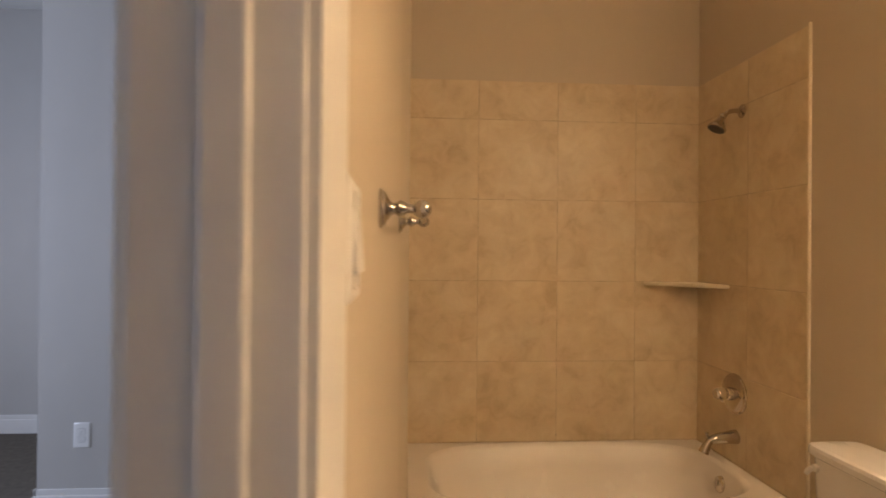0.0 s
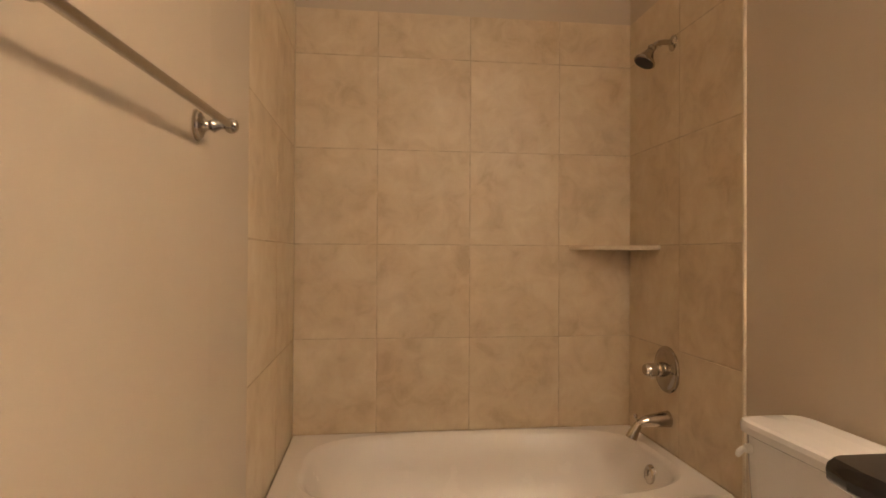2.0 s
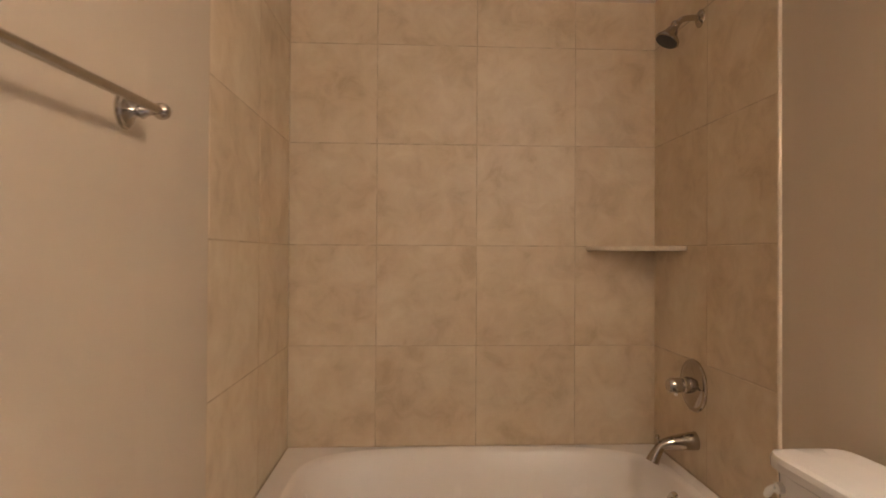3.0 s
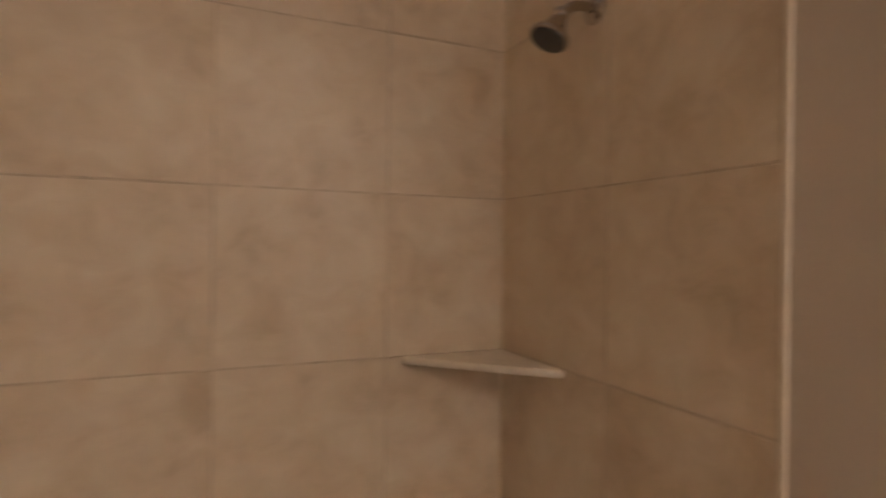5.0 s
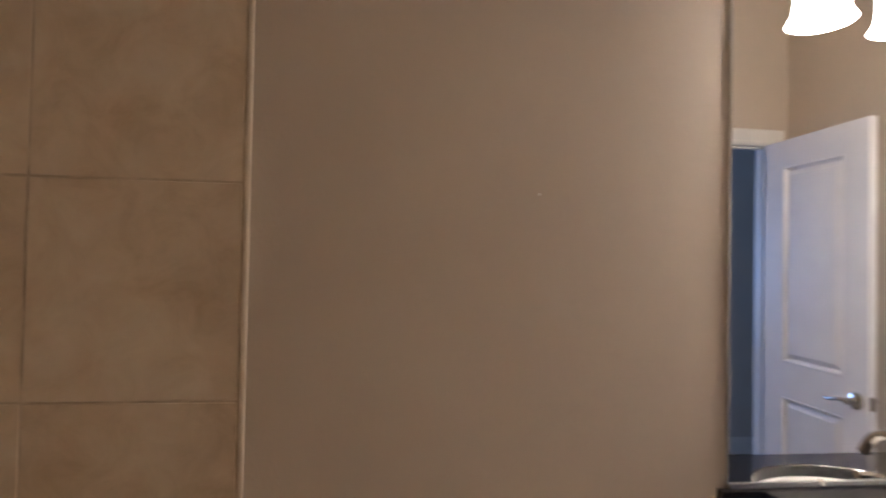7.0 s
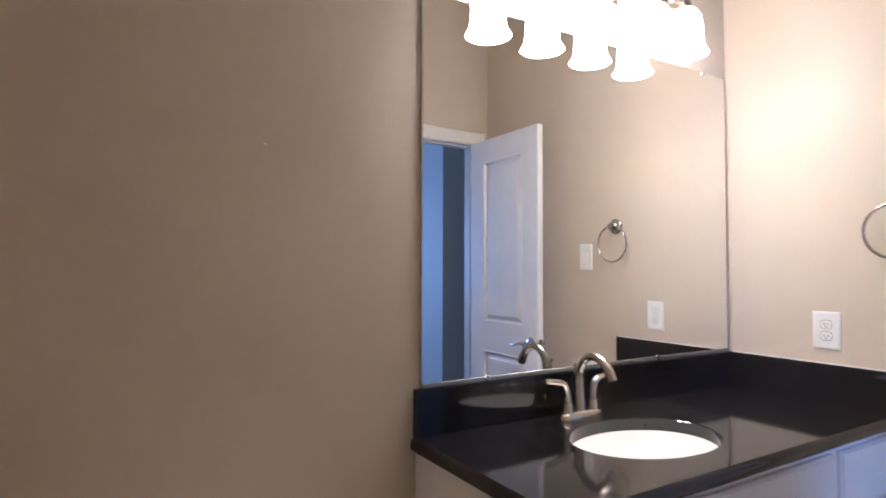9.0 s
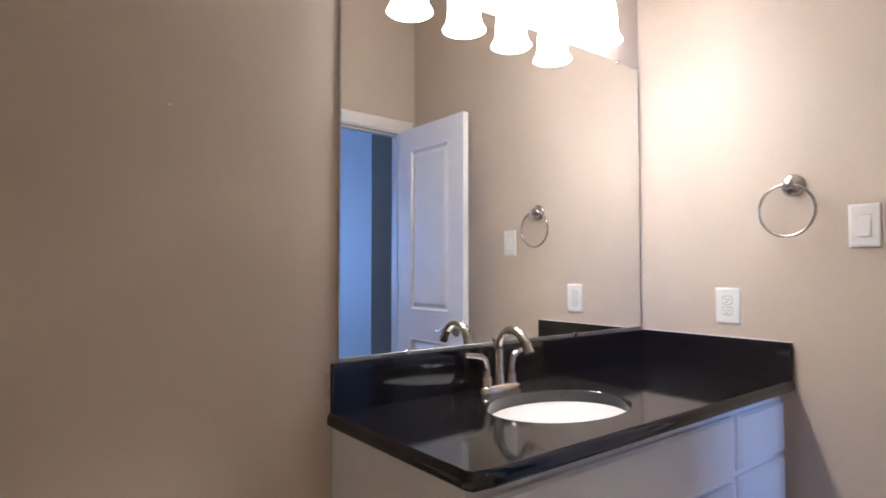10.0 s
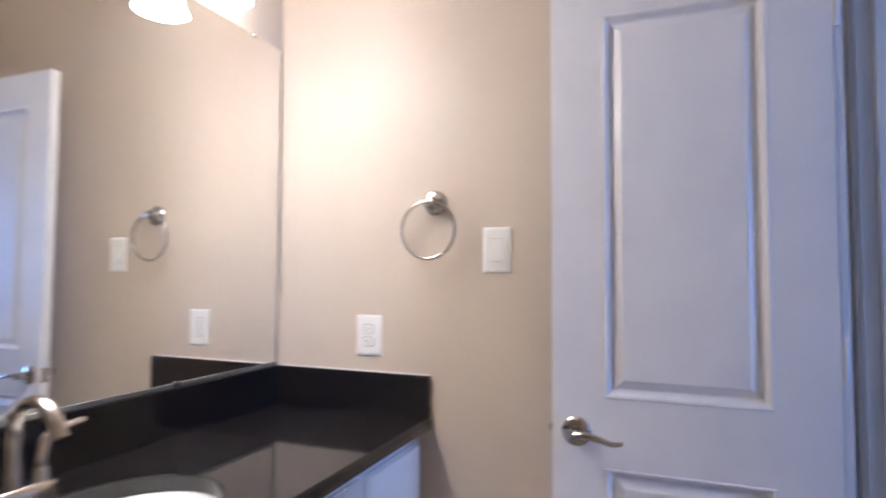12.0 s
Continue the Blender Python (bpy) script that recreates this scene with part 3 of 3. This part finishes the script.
def rr(i, z):
    """Outline of the slab, its free front corner rounded in plan."""
    out = rect_ring(X0 + i, X1, Y0, Y1 - i, z, SX, SY, NR)
    ax, ay = X0 + CR, Y1 - CR
    for q in out:
        dx, dy = q.x - ax, q.y - ay
        if dx < 0 < dy:
            k = (CR - i) / math.hypot(dx, dy)
            q.x, q.y = ax + dx * k, ay + dy * k
    return out


hole = lambda g, z: oval(SX, SY, SA + g, SB + g, z, 2, NR)
loft(bm, [hole(0, CT - CTH), rr(0.006, CT - CTH), rr(0.001, CT - CTH + 0.006), rr(0, CT - 0.017), rr(0.002, CT - 0.008), rr(0.009, CT), hole(0.003, CT), hole(0, CT - 0.003), hole(0, CT - CTH)])
bmesh.ops.remove_doubles(bm, verts=bm.verts, dist=1e-6)
part("slab", bm, M_GRANITE, top)
SPZ = 0.988
part("backsplash", boxed(XR - 0.020, XR - 0.0005, YT + 0.0005, 0.977, CT, SPZ, 0.002), M_GRANITE, top)
part("side_splash", boxed(0.956, XR - 0.0205, YT + 0.0005, YT + 0.020, CT, SPZ, 0.002), M_GRANITE, top)

part("caulk", boxed(0.957, XR - 0.0205, YT + 0.0003, YT + 0.0045, SPZ - 0.001, SPZ + 0.0025, 0.0012, 1), M_TRIM, top, "thin white caulk line")
bm = bmesh.new()
box(bm, XR - 0.003, XR - 0.0003, 0.9775, 0.9805, CT, SPZ, 0.001, 1)
for z, w in ((0.962, 0.006), (0.925, 0.004), (0.885, 0.007)):
    box(bm, XR - 0.004, XR - 0.0003, 0.980, 0.982 + w, z, z + 0.012, 0.0015, 1)
part("caulk", bm, M_CAULK, top, "smeared cream caulk")

basin = thing("sink_basin", (SX, SY, CT - 0.16), "white oval undermount porcelain sink basin", "sink")
bm = bmesh.new()
loft(bm, [oval(SX, SY, SA + 0.02, SB + 0.02, CT - CTH - 0.001), oval(SX, SY, SA + 0.004, SB + 0.004, CT - CTH - 0.001), oval(SX, SY, SA - 0.002, SB - 0.002, CT - CTH - 0.012), oval(SX, SY, SA - 0.012, SB - 0.012, CT - 0.09), oval(SX, SY, SA - 0.045, SB - 0.05, CT - 0.145), oval(SX, SY, 0.06, 0.08, CT - 0.168), oval(SX, SY, 0.022, 0.022, CT - 0.172)], False, True)
part("bowl", bm, M_PORC, basin)
bm = bmesh.new()
lathe(bm, ((0, 0), (0.021, 0), (0.020, 0.003), (0.012, 0.004), (0.0, 0.006)), pose(SX, SY, CT - 0.171), 24)
part("drain", bm, M_CHROME, basin, "chrome drain")
# dark disc painted as the shade in the overflow opening
bm = bmesh.new()
lathe(bm, ((0, 0), (0.009, 0), (0.009, 0.002), (0, 0.002)), pose(SX - SA + 0.0165, SY, CT - 0.075, 0, 78, 0), 16)
part("overflow_hole", bm, M_SLOT, basin)

faucet = thing("sink_faucet", (1.43, SY, CT), "brushed nickel two-handle faucet with a high arc spout", "faucet")
FX, FY = 1.441, 0.452
bm = bmesh.new()
loft(bm, [oval(FX, FY, 0.028, 0.082, CT, 3, 40), oval(FX, FY, 0.028, 0.082, CT + 0.012, 3, 40), oval(FX, FY, 0.024, 0.076, CT + 0.020, 3, 40), oval(FX, FY, 0.017, 0.060, CT + 0.024, 3, 40)], True, True)
part("base_plate", bm, M_NICKEL, faucet)
bm = bmesh.new()
p = smooth_path([(FX, FY, CT + 0.018), (FX + 0.004, FY, CT + 0.085), (FX, FY, CT + 0.145), (FX - 0.030, FY, CT + 0.183), (FX - 0.070, FY, CT + 0.188), (FX - 0.105, FY, CT + 0.165), (FX - 0.127, FY, CT + 0.128)])
n = len(p)
tube(bm, p, [0.0195 - 0.007 * min(1, i / (n * 0.4)) + 0.003 * max(0, (i / n - 0.7) / 0.3) for i in range(n)], 20)
part("spout", bm, M_NICKEL, faucet)
for s in (-1, 1):
    y = FY + s * 0.051
    bm = bmesh.new()
    lathe(bm, ((0.0, 0.0), (0.021, 0.0), (0.019, 0.008), (0.0165, 0.03), (0.015, 0.034), (0.0, 0.034)), pose(FX, y, CT + 0.016), 20)
    h = part("handle_base", bm, M_NICKEL, faucet)
    bm = bmesh.new()
    p = smooth_path([(FX, y, CT + 0.045), (FX, y + s * 0.002, CT + 0.075), (FX, y + s * 0.014, CT + 0.103), (FX, y + s * 0.042, CT + 0.113), (FX, y + s * 0.086, CT + 0.119)])
    n = len(p)
    tube(bm, p, [0.0145 - 0.0065 * i / n for i in range(n)], 16)
    part("handle_lever", bm, M_NICKEL, h)
bm = bmesh.new()
tube(bm, [(FX + 0.024, FY, CT), (FX + 0.024, FY, CT + 0.150)], [0.0025, 0.0025], 10)
lathe(bm, ((0, 0), (0.005, 0.002), (0.006, 0.008), (0.004, 0.013), (0, 0.014)), pose(FX + 0.024, FY, CT + 0.148), 14)
part("lift_rod", bm, M_NICKEL, faucet)

# ---- mirror ----
MY0, MY1, MZ0, MZ1 = -0.418, 0.953, SPZ + 0.008, 2.064
mirror = thing("wall_mirror", (XR, 0.33, MZ0), "large frameless wall mirror above the backsplash", "mirror")
part("glass_edge", boxed(XR - 0.0076, XR - 0.0005, MY0 - 0.003, MY1 + 0.005, MZ0, MZ1 + 0.003, 0.004, 2), M_EDGE, mirror)
bm = bmesh.new()
x = XR - 0.008
bm.faces.new([bm.verts.new(q) for q in ((x, MY0, MZ0), (x, MY1, MZ0), (x, MY1, MZ1), (x, MY0, MZ1))])
part("silvered_face", bm, M_MIRROR, mirror)
part("bottom_channel", boxed(XR - 0.0115, XR - 0.0005, MY0, MY1, SPZ + 0.0005, MZ0 + 0.004, 0.001, 1), M_CHANNEL, mirror, "dull aluminium bottom channel")
for y, z in ((0.74, MZ0), (0.0, MZ0), (0.80, MZ1), (-0.28, MZ1)):
    part("clip", boxed(XR - 0.012, XR - 0.0005, y - 0.008, y + 0.008, z - 0.008, z + 0.008, 0.002, 1), M_CHROME, mirror)

# ---- vanity light ----
lamp = thing("vanity_light", (XR, 0.32, 2.24), "four-lamp vanity light with lit frosted bell shades", "wall lamp")
LX = 1.402
bm = bmesh.new()
box(bm, XR - 0.026, XR - 0.0005, 0.20, 0.44, 2.195, 2.305, 0.012)
part("backplate", bm, M_NICKEL, lamp)
bm = bmesh.new()
tube(bm, [(XR - 0.055, -0.075, 2.25), (XR - 0.055, 0.715, 2.25)], [0.011, 0.011], 16)
tube(bm, [(XR - 0.02, 0.32, 2.25), (XR - 0.055, 0.32, 2.25)], [0.012, 0.012], 16)
part("crossbar", bm, M_NICKEL, lamp)
for y in (-0.018, 0.206, 0.430, 0.654):
    bm = bmesh.new()
    p = smooth_path([(XR - 0.055, y, 2.25), (XR - 0.085, y, 2.268), (LX, y, 2.262), (LX, y, 2.220)])
    tube(bm, p, [0.008] * len(p), 12)
    lathe(bm, ((0, 0), (0.019, 0), (0.022, 0.018), (0.012, 0.034), (0, 0.035)), pose(LX, y, 2.206), 20)
    part("lamp_arm", bm, M_NICKEL, lamp)
    bm = bmesh.new()
    prof = ((0.020, 2.218), (0.036, 2.212), (0.050, 2.188), (0.055, 2.153), (0.056, 2.113), (0.060, 2.083), (0.074, 2.060), (0.071, 2.058), (0.056, 2.081), (0.052, 2.113), (0.051, 2.153), (0.045, 2.186), (0.016, 2.212))
    lathe(bm, prof, pose(LX, y, -0.014), 32)
    shade = part("shade", bm, M_GLOW, lamp, "glowing frosted glass bell shade")
    bm = bmesh.new()
    lathe(bm, ((0, 2.200), (0.012, 2.198), (0.014, 2.178), (0.024, 2.156), (0.027, 2.138), (0.022, 2.122), (0.010, 2.115), (0, 2.114)), pose(LX, y, -0.014), 20)
    part("bulb", bm, M_BULB, shade, "lit frosted bulb")

# ---- door ----
door = thing("bathroom_door", (-0.060, -0.31, 0.012), "white two-panel door standing open with nickel lever", "door")
DW, DH, TH = 0.618, 2.066, 0.035
M = pose(-0.060, -0.310, 0.012, 0, 0, DOOR_TURN)
ST, P1, P2 = 0.130, (0.985, 1.930), (0.220, 0.812)


def door_part(nm, bm, material, parent, lb="", smooth=True):
    bm.transform(M)
    return part(nm, bm, material, parent, lb, smooth)


bm = bmesh.new()
for a in ((0, ST, 0, DH), (DW - ST, DW, 0, DH), (ST, DW - ST, 0, P2[0]), (ST, DW - ST, P2[1], P1[0]), (ST, DW - ST, P1[1], DH)):
    box(bm, a[0], a[1], 0, TH, a[2], a[3])
leaf = door_part("leaf", bm, M_DOOR, door)
for z0, z1 in (P1, P2):
    bm = bmesh.new()
    ring = lambda i, y: [Vector((ST + i, y, z0 + i)), Vector((DW - ST - i, y, z0 + i)), Vector((DW - ST - i, y, z1 - i)), Vector((ST + i, y, z1 - i))]
    for f in (lambda d: TH - d, lambda d: d):
        loft(bm, [ring(-0.004, f(0.001)), ring(0, f(-0.0025)), ring(0.005, f(-0.001)), ring(0.012, f(0.011)), ring(0.017, f(0.014)), ring(0.021, f(0.014)), ring(0.041, f(0.003)), ring(0.044, f(0.0025))], False, True)
    door_part("panel", bm, M_DOOR, door, "", False)
KX, KZ = DW - 0.060, 0.897
for s, y in ((1, TH), (-1, 0)):
    mm = pose(KX, y, KZ, -90 * s, 0, 0)
    bm = bmesh.new()
    lathe(bm, ((0, 0), (0.036, 0), (0.036, 0.004), (0.030, 0.009), (0.014, 0.012), (0.012, 0.034), (0.014, 0.040), (0.013, 0.052), (0, 0.054)), mm, 28)
    h = door_part("rosette", bm, M_NICKEL, door, "round nickel rosette")
    bm = bmesh.new()
    p = smooth_path([(KX, y + s * 0.045, KZ), (KX - 0.025, y + s * 0.050, KZ + 0.004), (KX - 0.06, y + s * 0.052, KZ - 0.003), (KX - 0.09, y + s * 0.050, KZ - 0.011), (KX - 0.112, y + s * 0.046, KZ - 0.008)])
    tube(bm, p, [0.010 - 0.005 * i / len(p) for i in range(len(p))], 14)
    door_part("lever", bm, M_NICKEL, h)
# added white filler, no real door part: hides the dark gap before the jamb
door_part("hinge_gap_filler", boxed(-0.019, -0.002, 0.006, TH - 0.005, 0.0, DH, 0.002, 1), M_DOOR, door)
door_part("latch_plate", boxed(DW - 0.001, DW + 0.0015, 0.006, TH - 0.006, KZ - 0.028, KZ + 0.028, 0.0005, 1), M_NICKEL, door)
bm = bmesh.new()
box(bm, DW, DW + 0.010, 0.011, TH - 0.011, KZ - 0.008, KZ + 0.008, 0.003)
door_part("latch_bolt", bm, M_NICKEL, door)
for z in (0.25, 1.10, 1.88):
    bm = bmesh.new()
    lathe(bm, ((0, -0.05), (0.006, -0.05), (0.006, 0.05), (0, 0.05)), pose(-0.008, TH - 0.004, z), 12)
    box(bm, -0.006, 0.0, 0.004, TH - 0.002, z - 0.045, z + 0.045)
    door_part("hinge", bm, M_DOOR, door, "white painted butt hinge")

# small screw anchor mark on the painted wall
bm = bmesh.new()
lathe(bm, ((0, 0), (0.003, 0), (0.0022, 0.0015), (0, 0.002)), pose(XR, 1.370, 1.597, 0, -90, 0), 10)
tagged(mesh_ob("wall_anchor", bm, M_PLATE), "tiny pale plaster nib on the beige wall", "wall anchor")
